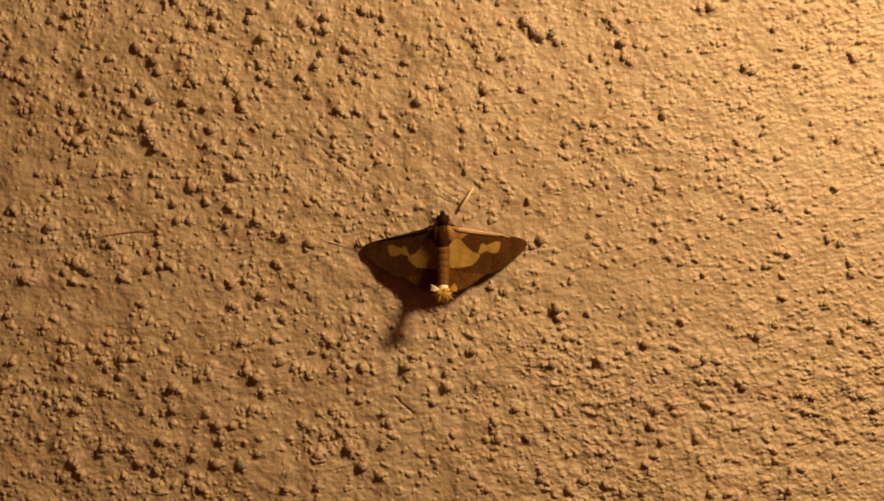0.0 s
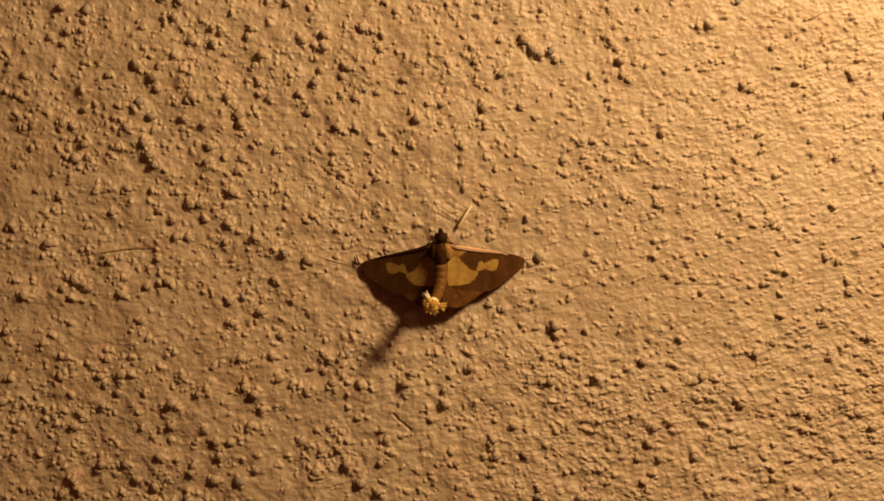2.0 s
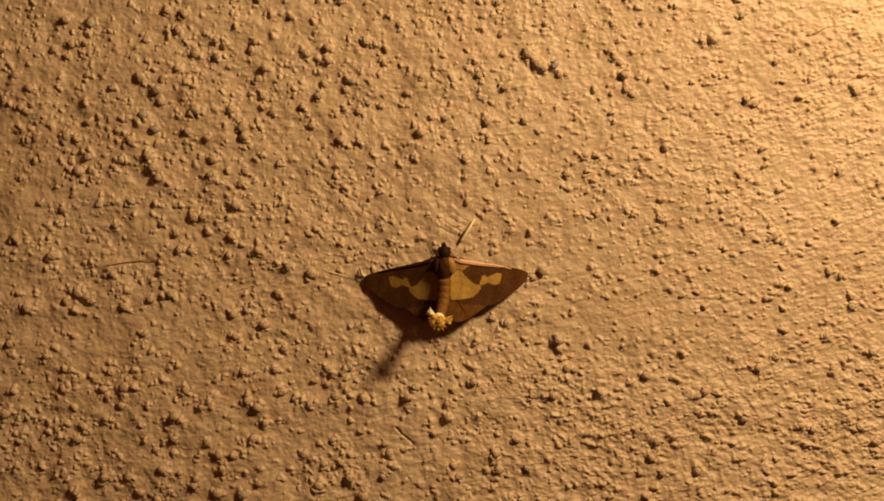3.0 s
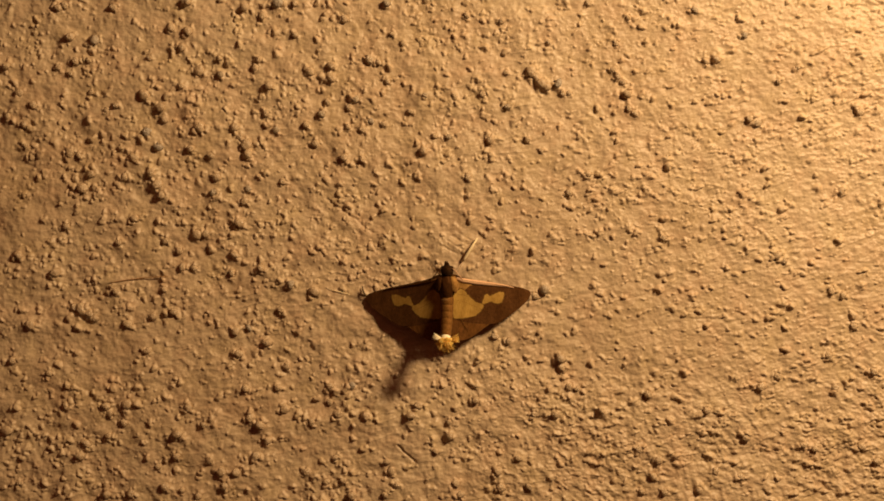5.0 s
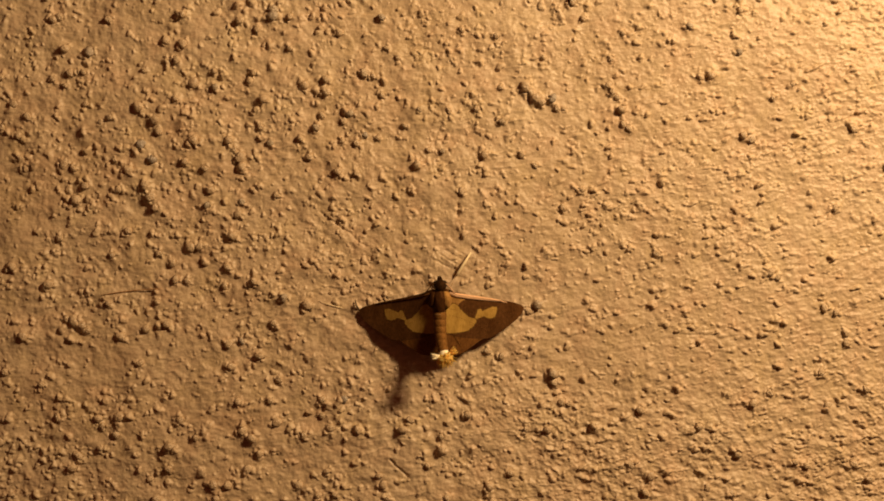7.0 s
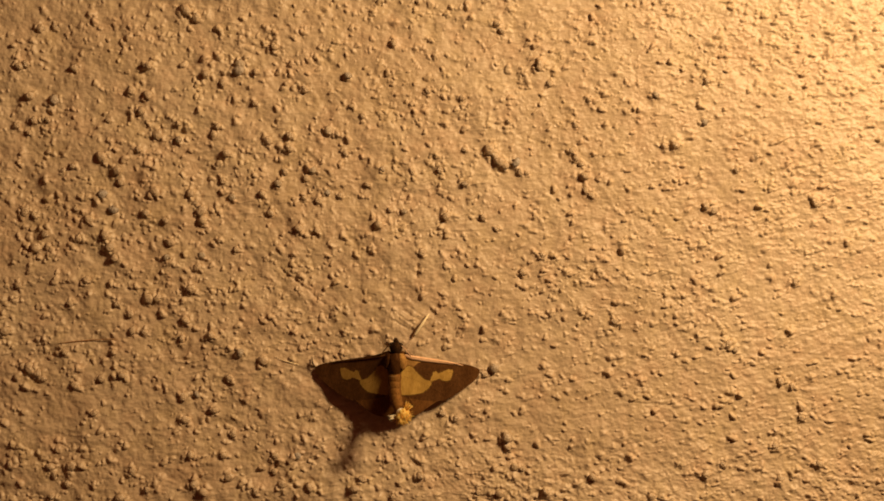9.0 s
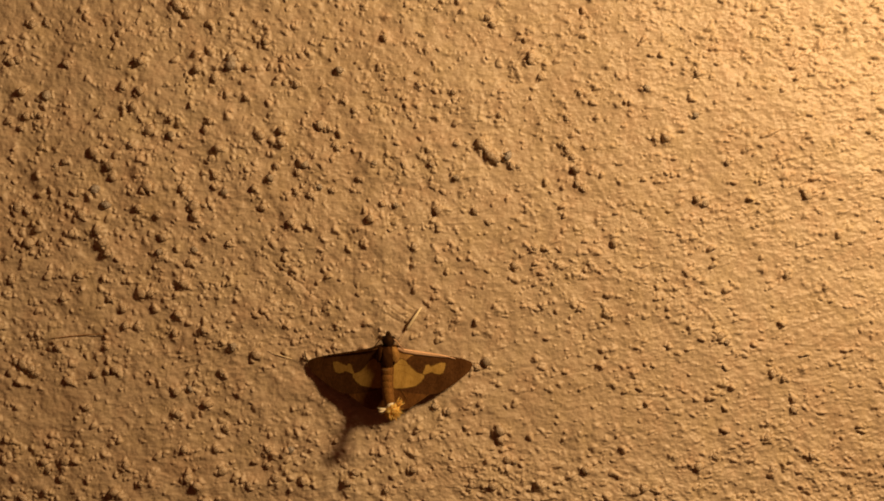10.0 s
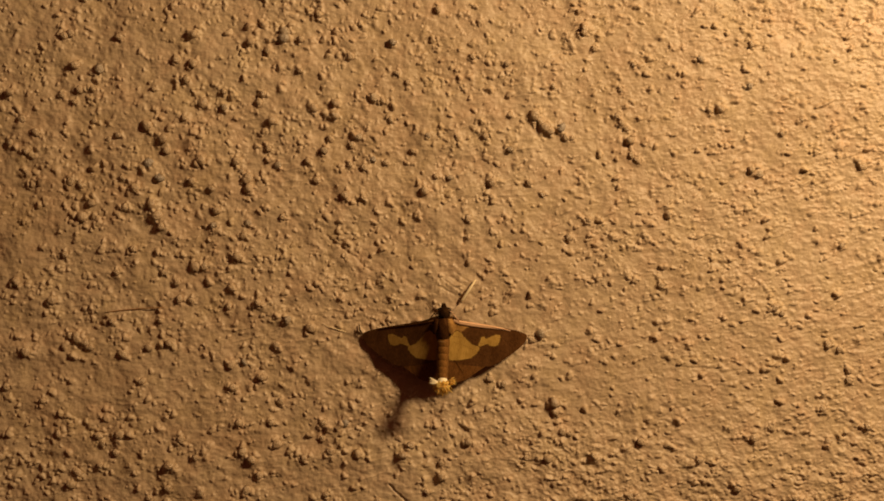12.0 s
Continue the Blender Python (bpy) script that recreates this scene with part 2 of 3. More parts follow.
GRAINS_MIDDLE_LEFT = (
    (-41.8, 10.6, 0.88), (-34.7, 12.6, 0.88), (-61.1, -2, 0.88), (-69.4, -4.7, 0.88), (-49.5, 20.9, 0.8), (-48.5, 18.9, 0.8), (-60.9, 18.2, 0.8), (-52.2, 13.2, 0.8), (-71.6, 6.9, 0.8),
    (-65.4, 4.1, 0.8), (-35.5, 7.3, 0.8), (-59.7, -2.8, 0.8), (-53.2, -4.5, 0.8), (-47.7, 17.1, 0.71), (-53.9, 20.1, 0.71), (-40.3, 10.8, 0.71), (-33.9, 16.3, 0.71), (-38.6, 20.2, 0.71),
    (-36, 4.2, 0.71), (-31, 5, 0.71), (-49.1, -3.2, 0.71), (-26, 2.4, 0.71), (-35.1, -5.5, 0.71), (-59.5, 20.6, 0.62), (-63.7, 11.8, 0.62), (-54.9, 9.1, 0.62), (-33.3, 18.3, 0.62),
    (-39.1, 17.7, 0.62), (-27.5, 19.6, 0.62), (-44.2, 5.1, 0.62), (-42.3, 5, 0.62), (-44.8, 7.9, 0.62), (-47.1, 9.5, 0.62),
)
GRAINS_MIDDLE_LEFT_FINE = (
    (-47.2, 1.3, 0.62), (-62.3, -1.7, 0.62), (-58.8, -3.6, 0.62), (-45.5, -2.3, 0.62), (-27.6, -1.9, 0.62), (-55.3, 1, 0.62), (-33, -5, 0.62), (-70.8, 17.1, 0.53), (-54.7, 13.2, 0.53),
    (-48.3, 12.9, 0.53), (-67.5, 12.9, 0.53), (-64.4, 9.2, 0.53), (-51.7, 10.8, 0.53), (-35.8, 12.9, 0.53), (-30.5, 21, 0.53), (-31.1, 6.6, 0.53), (-29.5, -5.3, 0.53),
)
GRAINS_BY_THE_MOTH = (
    (-22.1, 1.3, 0.8), (16.5, 1.9, 0.71), (20.5, 18.1, 0.62), (23.7, 21.2, 0.62), (14.9, 0.8, 0.62), (3.6, 20.6, 0.62), (8.3, -6.1, 0.62), (10.6, -6.8, 0.62), (-7.5, 19.7, 0.53),
    (-4.7, 20.4, 0.53), (-17.9, 19.2, 0.53), (25.5, 21.1, 0.53), (16.7, 6.4, 0.53), (-17.2, 6.4, 0.53), (-8.8, 6.8, 0.53), (7.7, 13.8, 0.53), (7.7, 12.3, 0.53), (11.3, 8.5, 0.53),
    (8.5, 6.6, 0.53), (15.9, -3.6, 0.53), (22.2, 21.7, 0.45), (-8.6, 14.6, 0.45), (12.8, 19, 0.45), (17.4, 11.2, 0.45), (-4.1, 16.8, 0.45), (-11.5, 16, 0.45),
)
GRAINS_MIDDLE_RIGHT = (
    (55.5, 7.9, 0.8), (64.5, 2.1, 0.71), (66.2, 18.7, 0.62), (36.3, 10.7, 0.62), (56.7, 6.9, 0.62), (66.4, 1.3, 0.62), (68.3, -3.9, 0.62), (27.9, 18.6, 0.53), (34.1, 18.1, 0.53),
    (72.8, 16.9, 0.53), (70.2, 21.6, 0.53), (30.6, 12.2, 0.53), (31.8, 11.6, 0.53), (25.6, 11.5, 0.53), (40.1, 10, 0.53), (65.8, 10.4, 0.53), (37.5, 4.8, 0.53), (35.6, 2.1, 0.53),
    (24.7, 2.7, 0.53), (41.3, 0.9, 0.53), (56.4, -0.1, 0.53), (37.7, -1, 0.53), (69.6, 3, 0.53), (42.1, 16.9, 0.45), (44.6, 15.6, 0.45), (52.3, 14, 0.45), (27.9, 10.8, 0.45),
    (61.1, 6.7, 0.45), (50.2, 9.3, 0.45), (57.8, -0.6, 0.45), (47.4, -2.9, 0.45), (43.7, -4, 0.45), (29, -1.5, 0.45),
)
GRAINS_LOWER_LEFT = (
    (-73.1, -22.4, 1.06), (-53.3, -18, 0.97), (-34.7, -9.3, 0.88), (-26.9, -18.5, 0.88), (-32.6, -20, 0.88), (-30.9, -21.2, 0.88), (-44.6, -22.7, 0.88), (-60.1, -24.5, 0.88), (-37.4, -29, 0.88),
    (-29.9, -7.5, 0.8), (-56.7, -18.3, 0.8), (-43, -18.3, 0.8), (-29.7, -23.8, 0.8), (-31.6, -26.4, 0.8), (-46.7, -31.6, 0.8), (-56.6, -33, 0.8), (-49.9, -8.9, 0.71), (-72.4, -10.7, 0.71),
    (-33.4, -15.1, 0.71), (-44.9, -26.5, 0.71), (-61, -26.6, 0.71), (-34.9, -29.1, 0.71), (-52.4, -32.8, 0.71), (-36.8, -31.5, 0.71), (-66.3, -12.8, 0.62), (-28, -14.9, 0.62), (-63.4, -18.2, 0.62),
    (-56.1, -19.5, 0.62), (-53.7, -21, 0.62), (-56.3, -23.2, 0.62), (-39.3, -27.1, 0.62), (-47.9, -28.3, 0.62), (-43.9, -32.2, 0.62),
)
GRAINS_LOWER_LEFT_FINE = (
    (-71.2, -31.3, 0.62), (-41.1, -33.1, 0.62), (-40.4, -21.2, 0.62), (-26.6, -11.3, 0.62), (-36.1, -11.2, 0.53), (-72, -12.6, 0.53), (-49.3, -21, 0.53), (-30.3, -31.6, 0.53), (-63.4, -24.2, 0.53),
)
GRAINS_LOWER_MIDDLE_CLUSTER = (
    (20.2, -11.2, 0.49), (21.1, -10.1, 0.44), (19.9, -12.9, 0.46), (21.4, -12.4, 0.44), (22.1, -14.8, 0.55), (19.0, -9.6, 0.49),
    (20.8, -16.1, 0.44), (-18.2, -19.4, 0.49), (-16.6, -19.6, 0.44), (-15.4, -19.3, 0.49),
)
GRAINS_LOWER_MIDDLE = (
    (19.3, -9.7, 0.88), (8.9, -28.7, 0.88), (-5.7, -19.4, 0.8), (9.5, -31.3, 0.8), (-8.9, -28.7, 0.8), (-17.8, -19.3, 0.71), (-13.3, -19.5, 0.71), (-4.5, -17.7, 0.71), (0.7, -22.7, 0.71),
    (19.5, -11.2, 0.71), (20.7, -14.5, 0.71), (-19.8, -30.7, 0.71), (-23.1, -29, 0.71), (2.6, -32.6, 0.71), (-15.5, -32.9, 0.71), (-19.3, -14.6, 0.62), (-15.7, -14.4, 0.62), (-19.3, -17.3, 0.62),
    (-22.3, -20.7, 0.62), (0.7, -20.5, 0.62), (5.1, -16.7, 0.62), (15, -19, 0.62), (18.5, -19.1, 0.62), (12.3, -26.4, 0.62), (14.2, -31.2, 0.62), (-1.5, -25.3, 0.62), (-9.7, -27.2, 0.62),
    (-17, -30.4, 0.62), (-8, -31, 0.62), (-9.9, -32.7, 0.62), (1.9, -30.7, 0.62), (-18.3, -26.6, 0.62), (-17.6, -20.3, 0.53),
)
GRAINS_LOWER_MIDDLE_FINE = (
    (-12, -12.2, 0.53), (5.2, -14.2, 0.53), (2, -17.9, 0.53), (-2, -23.4, 0.53), (15.9, -16.3, 0.45), (6, -22.5, 0.45),
)
GRAINS_LOWER_RIGHT = (
    (52.9, -14.1, 0.88), (50.4, -22.7, 0.8), (42.6, -31.5, 0.8), (34, -15.5, 0.71), (64.2, -8.8, 0.71), (71.7, -11.4, 0.71), (65.3, -14.3, 0.71), (55.7, -12.3, 0.71), (69.9, -24, 0.71),
    (72.3, -26.4, 0.71), (35.9, -26.6, 0.71), (32.6, -24.8, 0.71), (26.1, -18.3, 0.62), (43.8, -18.1, 0.62), (60, -23.8, 0.62), (61.9, -24.4, 0.62), (45.3, -28.3, 0.62), (35, -29.3, 0.62),
    (36.9, -31.9, 0.62), (33.1, -31.9, 0.62), (49.6, -29.2, 0.62), (31.5, -16.8, 0.53), (48.5, -12.4, 0.53), (45.7, -18.1, 0.53), (40, -11.8, 0.53), (72.2, -27.9, 0.53), (65.2, -28.2, 0.53),
    (45.3, -21.7, 0.53), (54.3, -31.5, 0.53), (71.2, -17.5, 0.53), (37.7, -19.9, 0.53), (44.3, -25.9, 0.53), (35.4, -8.1, 0.45),
)
GRAINS_FOOT = (
    (-20.7, -34.3, 0.88), (-37.7, -35.6, 0.8), (-33.5, -35.8, 0.8), (-13.2, -36, 0.8), (-47.6, -39.8, 0.8), (23.6, -38.4, 0.8), (31.1, -40.7, 0.8), (-41.5, -34.4, 0.71), (-10.2, -37.5, 0.71),
    (-47.7, -36.8, 0.71), (-50.5, -35.6, 0.71), (-61.3, -35.6, 0.71), (16.7, -37, 0.71), (21.2, -40, 0.71), (-30.7, -34, 0.62), (-60.9, -37, 0.62), (-63.3, -38, 0.62), (-40.2, -39.7, 0.62),
    (-26, -39.9, 0.62), (-20.8, -39.4, 0.62), (-68, -37.2, 0.62), (-57.1, -34, 0.62), (16.4, -38.2, 0.62), (27.3, -39.1, 0.62), (34.8, -37.2, 0.62), (44.7, -40.6, 0.62), (7.5, -39.9, 0.62),
    (-9.1, -36, 0.53), (-3.9, -33.9, 0.53), (-42.1, -37.6, 0.53), (-72.3, -38.8, 0.53), (44.7, -37.6, 0.53), (46.1, -37.3, 0.53),
)
GRAINS_FOOT_FINE = (
    (55.5, -35, 0.53), (8.4, -34.4, 0.53), (5.5, -37.8, 0.53), (57.9, -39.9, 0.53),
)
GRAINS_TOP = (
    (-37.9, 59.1, 0.97), (-28.4, 50.4, 0.88), (21.6, 52.9, 0.88), (-36.1, 58, 0.8), (-43.5, 49.5, 0.71), (-62.2, 55, 0.71), (-64.3, 48.8, 0.71), (-22.8, 53.7, 0.71), (14.2, 59.5, 0.71),
    (-59.7, 55.3, 0.62), (-56, 48.6, 0.62), (-25.7, 49.4, 0.62), (-2.9, 55.3, 0.62), (15, 58.3, 0.62), (49.7, 51.7, 0.62), (-42.3, 59.5, 0.53), (-43.9, 53.9, 0.53), (-28.4, 54.6, 0.53),
    (-19.9, 51.1, 0.53), (-34, 48.7, 0.53), (0.7, 54.8, 0.53), (-6.7, 60.5, 0.53), (9.7, 60.3, 0.53), (24.2, 52.1, 0.53), (21.4, 57.7, 0.53), (43.7, 62.8, 0.53), (50.3, 57.9, 0.53),
    (52.2, 58, 0.53), (59, 63, 0.53), (63, 59.9, 0.53), (58.3, 55, 0.53), (4.1, 53.7, 0.53), (-10.4, 49.4, 0.45),
)
GRAINS_TOP_FINE = (
    (-15.2, 59.3, 0.45), (-28.4, 58.2, 0.45), (26.4, 57.1, 0.45), (42.8, 63.8, 0.45), (40.3, 56.9, 0.45), (43.4, 54.5, 0.45), (67.3, 56.9, 0.45), (68.8, 52.4, 0.45), (75.7, 51.5, 0.45),
    (63.8, 62, 0.45),
)
BIG_GRAINS = sorted([*GRAINS_LOWER_MIDDLE_CLUSTER, *GRAINS_UPPER_LEFT, *GRAINS_UPPER_LEFT_FINE, *GRAINS_UPPER_MIDDLE, *GRAINS_UPPER_MIDDLE_FINE, *GRAINS_UPPER_RIGHT, *GRAINS_UPPER_RIGHT_FINE, *GRAINS_MIDDLE_LEFT,
                     *GRAINS_MIDDLE_LEFT_FINE, *GRAINS_BY_THE_MOTH, *GRAINS_MIDDLE_RIGHT, *GRAINS_LOWER_LEFT, *GRAINS_LOWER_LEFT_FINE, *GRAINS_LOWER_MIDDLE, *GRAINS_LOWER_MIDDLE_FINE, *GRAINS_LOWER_RIGHT, *GRAINS_FOOT, *GRAINS_FOOT_FINE, *GRAINS_TOP, *GRAINS_TOP_FINE], key=lambda g: -g[2])

FINE = 0.126
MOTH_X, MOTH_Z = 0.1, 1.8                      # where the moth sits
X0, X1, Z0, Z1 = -81.0, 90.0, -47.0, 70.0     # the finely worked stretch, in millimetres


SCRATCHES = (
    (-0.3, 10.2, 3.2, 8.2, 0.11, 0.15), (0.6, 10.9, 4.1, 8.9, 0.11, 0.15), (1.6, 11.5, 4.4, 9.8, 0.11, 0.15), (-1.2, 9.3, 2.2, 7.5, 0.11, 0.15),
    (24.0, -1.5, 38.0, 2.5, 0.06, 0.2), (38.0, 2.5, 52.0, 7.5, 0.06, 0.2), (16.0, -1.0, 30.0, 3.0, 0.05, 0.2), (-8.2, -24.2, -4.6, -27.5, 0.3, 0.2),
    (2.8, 19.0, 2.9, 16.0, 0.35, 0.25), (20.0, 19.5, 20.3, 16.6, 0.35, 0.25), (40.0, -2.8, 50.0, -3.0, 0.08, 0.2), (-20.5, 17.0, -12.0, 11.0, 0.15, 0.2),
)


def grid_lines(a, b, lo, hi):
    """Close lines from a to b, then ever wider ones out to lo and hi."""
    inner = np.arange(a, b + FINE / 2, FINE)
    steps = FINE * 1.28 ** np.arange(1, 60)
    below = a - np.cumsum(steps)
    above = inner[-1] + np.cumsum(steps)
    return np.concatenate([[lo], below[below > lo + 5][::-1], inner, above[above < hi - 5], [hi]])


def coarse_patches(x, z):
    """How rough the plaster is: coarse on the left and below, smoother on the right."""
    rough = 1.0 - 0.5 * step(x, -5, 45) * step(z, -22, -2) + 0.3 * step(-x, 5, 70) * step(-z, -10, 35)
    return rough * (0.6 + 0.8 * fractal(x, z, 16, 91, 3))


def relief(x, z):
    """Height of the plaster in millimetres, without its grains."""
    h = 0.9 * (fractal(x, z, 21, 5, 3) - 0.5)
    lump = fractal(x, z, 4.2, 21, 4, 0.5)
    h = h + 0.95 * coarse_patches(x, z) * (lump - 0.5)
    h = h + (0.22 + 0.14 * (1 - step(x, -20, 25))) * (fractal(x, z, 1.5, 33, 3, 0.65) - 0.5)
    h = h + (0.08 + 0.1 * step(x, 5, 45)) * (fractal(x * 0.75, z, 0.6, 37, 2, 0.7) - 0.5)
    # drag marks of the trowel, rising to the right
    c, s = math.cos(radians(12)), math.sin(radians(12))
    along, across = x * c + z * s, z * c - x * s
    wobble = across + 3.0 * fractal(along, across, 11, 45, 3)
    drag = fractal(along * 0.45, wobble, 1.1, 57, 3, 0.7)
    h = h + (0.1 + 0.08 * step(x, 5, 50) + 0.05 * step(x, 40, 75)) * (drag - 0.5)
    # fine wrinkles where the wet paint was dragged
    wrinkle = 1 - np.abs(2 * fractal(along * 0.4, across + 1.2 * fractal(x, z, 5, 47, 2), 1.9, 61, 3, 0.6) - 1)
    h = h + (0.16 - 0.02 * step(x, 0, 40)) * (1.5 * fractal(x, z, 9, 65, 2) - 0.25) * (wrinkle ** 4 - 0.3)
    # crumpled ridges low on the right
    ridge = 1 - np.abs(2 * fractal(x * 0.85 + 0.2 * z, z * 1.1, 3.0, 71, 4, 0.65) - 1)
    h = h + 0.7 * (0.1 + 0.9 * fractal(x, z, 9, 83, 2)) * step(-z, 2, 24) * step(x, -12, 22) * (ridge ** 2 - 0.5)
    # scratches: from, to, depth, half width
    for xa, za, xb, zb, deep, wide in SCRATCHES:
        run = math.hypot(xb - xa, zb - za)
        ux, uz = (xb - xa) / run, (zb - za) / run
        s = (x - xa) * ux + (z - za) * uz
        off = (z - za) * ux - (x - xa) * uz + 0.35 * (fractal(s, 0 * s, 3, 99, 2) - 0.5)
        h = h - deep * np.exp(-(off / wide) ** 2) * step(s, 0, 0.6) * (1 - step(s, run - 0.6, run))
    return h


def build_wall():
    xs = grid_lines(X0, X1, -5000, 5000)
    zs = grid_lines(Z0, Z1, -1000 * EYE, 3000 - 1000 * EYE)
    x, z = np.meshgrid(xs, zs, indexing="ij")
    h = relief(x, z)
    # sand in the paint: thousands of small grains, in drifts
    count = 19000
    gx, gz = rng.uniform(X0, X1, count), rng.uniform(Z0, Z1, count)
    drift = np.clip(2.6 * (fractal(gx, gz, 5.0, 131, 3) - 0.28), 0.2, 1)
    keep = rng.random(count) < drift * np.clip(0.45 + 0.8 * (coarse_patches(gx, gz) - 0.35), 0.5, 1)
    gx, gz = gx[keep], gz[keep]
    gr = np.clip(np.exp(rng.normal(math.log(0.295), 0.38, len(gx))), 0.18, 0.72) * (1 - 0.15 * step(gx, 0, 45))
    # short flecks that the trowel drew out on the smoother stretch
    fx, fz = rng.uniform(0, X1, 4200), rng.uniform(-30, Z1, 4200)
    keep = rng.random(4200) < step(fx, -5, 40) * np.clip(2.4 * (fractal(fx, fz, 7.0, 151, 3) - 0.3), 0.25, 1)
    flecks = len(gx) + np.arange(keep.sum())
    gx, gz = np.concatenate([gx, fx[keep]]), np.concatenate([gz, fz[keep]])
    gr = np.concatenate([gr, np.clip(np.exp(rng.normal(math.log(0.24), 0.3, len(flecks))), 0.16, 0.45)])
    # crumbs that cling to the big grains
    crumbs = [(px + 1.2 * r * math.cos(a), pz + 1.1 * r * math.sin(a), r * k) for px, pz, r in BIG_GRAINS if r > 0.5
              for a, k in zip(rng.uniform(0, math.tau, 5), rng.uniform(0.35, 0.65, 5))]
    crumbs += [(px, pz, r) for px, pz, r in BIG_GRAINS[300:]]
    gx = np.concatenate([gx, [c[0] for c in crumbs]])
    gz = np.concatenate([gz, [c[1] for c in crumbs]])
    gr = np.concatenate([gr, [c[2] for c in crumbs]])
    phase, lean = rng.uniform(0, math.tau, (len(gx), 2)), rng.uniform(0.5, 1.15, len(gx)) * (1 + 0.3 * step(gx, 0, 50))
    coated = rng.random(len(gx)) < 0.3 + 0.25 * step(gx, -5, 40)      # grains drowned in paint, with soft flanks
    streak = 1 - 0.25 * step(gx, 10, 50)                              # on the right they are smeared along the trowel's way
    streak[flecks] = rng.uniform(0.42, 0.95, len(flecks))
    tilt = np.where(streak < 0.99, radians(12), 0.0) + rng.normal(0, 0.3, len(gx))
    first, base_z = np.searchsorted(xs, X0), np.searchsorted(zs, Z0)
    sand = np.zeros_like(h)
    for k in range(len(gx)):
        r = gr[k]
        i = first + int((gx[k] - X0) / FINE)
        j = base_z + int((gz[k] - Z0) / FINE)
        w = int(2.0 * r / streak[k] / FINE) + 2
        a, b = slice(max(i - w, 0), i + w + 1), slice(max(j - w, 0), j + w + 1)
        dx, dz, ca, sa = x[a, b] - gx[k], z[a, b] - gz[k], math.cos(tilt[k]), math.sin(tilt[k])
        dx, dz = (dx * ca + dz * sa) * streak[k], dz * ca - dx * sa
        turn = np.arctan2(dz, dx)
        edge = r * (1 + 0.24 * np.cos(2 * turn + phase[k, 0]) + 0.17 * np.cos(3 * turn + phase[k, 1]))
        d = np.sqrt(dx * dx + dz * dz) / edge
        dome = np.clip(1 - (d / 1.35) ** 2, 0, 1) ** 1.6 if coated[k] else np.clip(1 - d ** 3, 0, 1) ** 0.6
        dome = lean[k] * (0.7 if coated[k] else 0.86) * r * dome
        sand[a, b] = np.maximum(sand[a, b], dome) + 0.25 * np.minimum(sand[a, b], dome)
    h = h + 0.95 * sand * (0.78 + 0.45 * fractal(x, z, 0.55, 171, 2, 0.6))
    # fillets round the big grains, and pits where grains have dropped out
    for px, pz, r in BIG_GRAINS:
        i = first + int((px - X0) / FINE)
        j = base_z + int((pz - Z0) / FINE)
        w = int(2.2 * r / FINE) + 2
        a, b = slice(max(i - w, 0), i + w + 1), slice(max(j - w, 0), j + w + 1)
        d2 = ((x[a, b] - px) ** 2 + (z[a, b] - pz) ** 2) / (r * r)
        h[a, b] = h[a, b] + 0.22 * r * np.exp(-0.9 * d2)
    fade_x = step(x, X0 - 60, X0 - 4) * (1 - step(x, X1 + 4, X1 + 60))
    fade_z = step(z, Z0 - 60, Z0 - 4) * (1 - step(z, Z1 + 4, Z1 + 60))
    h = h * fade_x * fade_z
    nx, nz = len(xs), len(zs)
    verts = np.stack([x * MM, -h * MM, z * MM + EYE], axis=-1).reshape(-1, 3)
    n = np.arange(nx * nz).reshape(nx, nz)
    quads = np.stack([n[:-1, :-1], n[1:, :-1], n[1:, 1:], n[:-1, 1:]], axis=-1).reshape(-1, 4)
    # the slab behind the coat of plaster
    slab = np.array([(sx * 5.0, sy, sz) for sx in (-1, 1) for sy in (0.004, 0.25) for sz in (0.0, 3.0)])
    k = len(verts)
    slab_faces = k + np.array([(0, 1, 3, 2), (4, 6, 7, 5), (0, 4, 5, 1), (2, 3, 7, 6), (0, 2, 6, 4), (1, 5, 7, 3)])
    verts, quads = np.concatenate([verts, slab]), np.concatenate([quads, slab_faces])
    me = bpy.data.meshes.new("wall_north")
    me.vertices.add(len(verts))
    me.vertices.foreach_set("co", verts.astype(np.float32).ravel())
    me.loops.add(quads.size)
    me.loops.foreach_set("vertex_index", quads.astype(np.int32).ravel())
    me.polygons.add(len(quads))
    me.polygons.foreach_set("loop_start", np.arange(0, quads.size, 4, dtype=np.int32))
    me.update(calc_edges=True)
    me.polygons.foreach_set("use_smooth", np.ones(len(quads), dtype=bool))
    me.materials.append(PLASTER)
    wall = tagged(new("wall_north", me), "rough sandy plaster wall painted tan, lit by a bulb", "wall", kind="structure")

    def height_at(px, pz):
        i = int(np.clip(np.searchsorted(xs, px), 0, nx - 1))
        j = int(np.clip(np.searchsorted(zs, pz), 0, nz - 1))
        return float(h[i, j])

    return wall, height_at


wall, height_at = build_wall()


def plain_slab(name, lo, hi, mat, label, category):
    bm = bmesh.new()
    box(bm, lo, hi)
    return tagged(new(name, mesh_of(name, bm, mat, False)), label, category, kind="structure")


plain_slab("ground", (-300.0, -300.0, -0.1), (300.0, 300.0, -0.002), CONCRETE, "plain grey concrete ground in the dark", "ground")


# ---- the moth: x to its right wing, y to its head, z out of the wall; millimetres ----
moth = new("moth")
ledge = np.mean([height_at(MOTH_X + 0.5 * i, MOTH_Z + 0.5 * j) for i in range(-26, 27) for j in range(-14, 3)])
moth.matrix_basis = pose(MOTH_X * MM, -(ledge + 0.15) * MM, EYE + MOTH_Z * MM, 90, 0, 0)
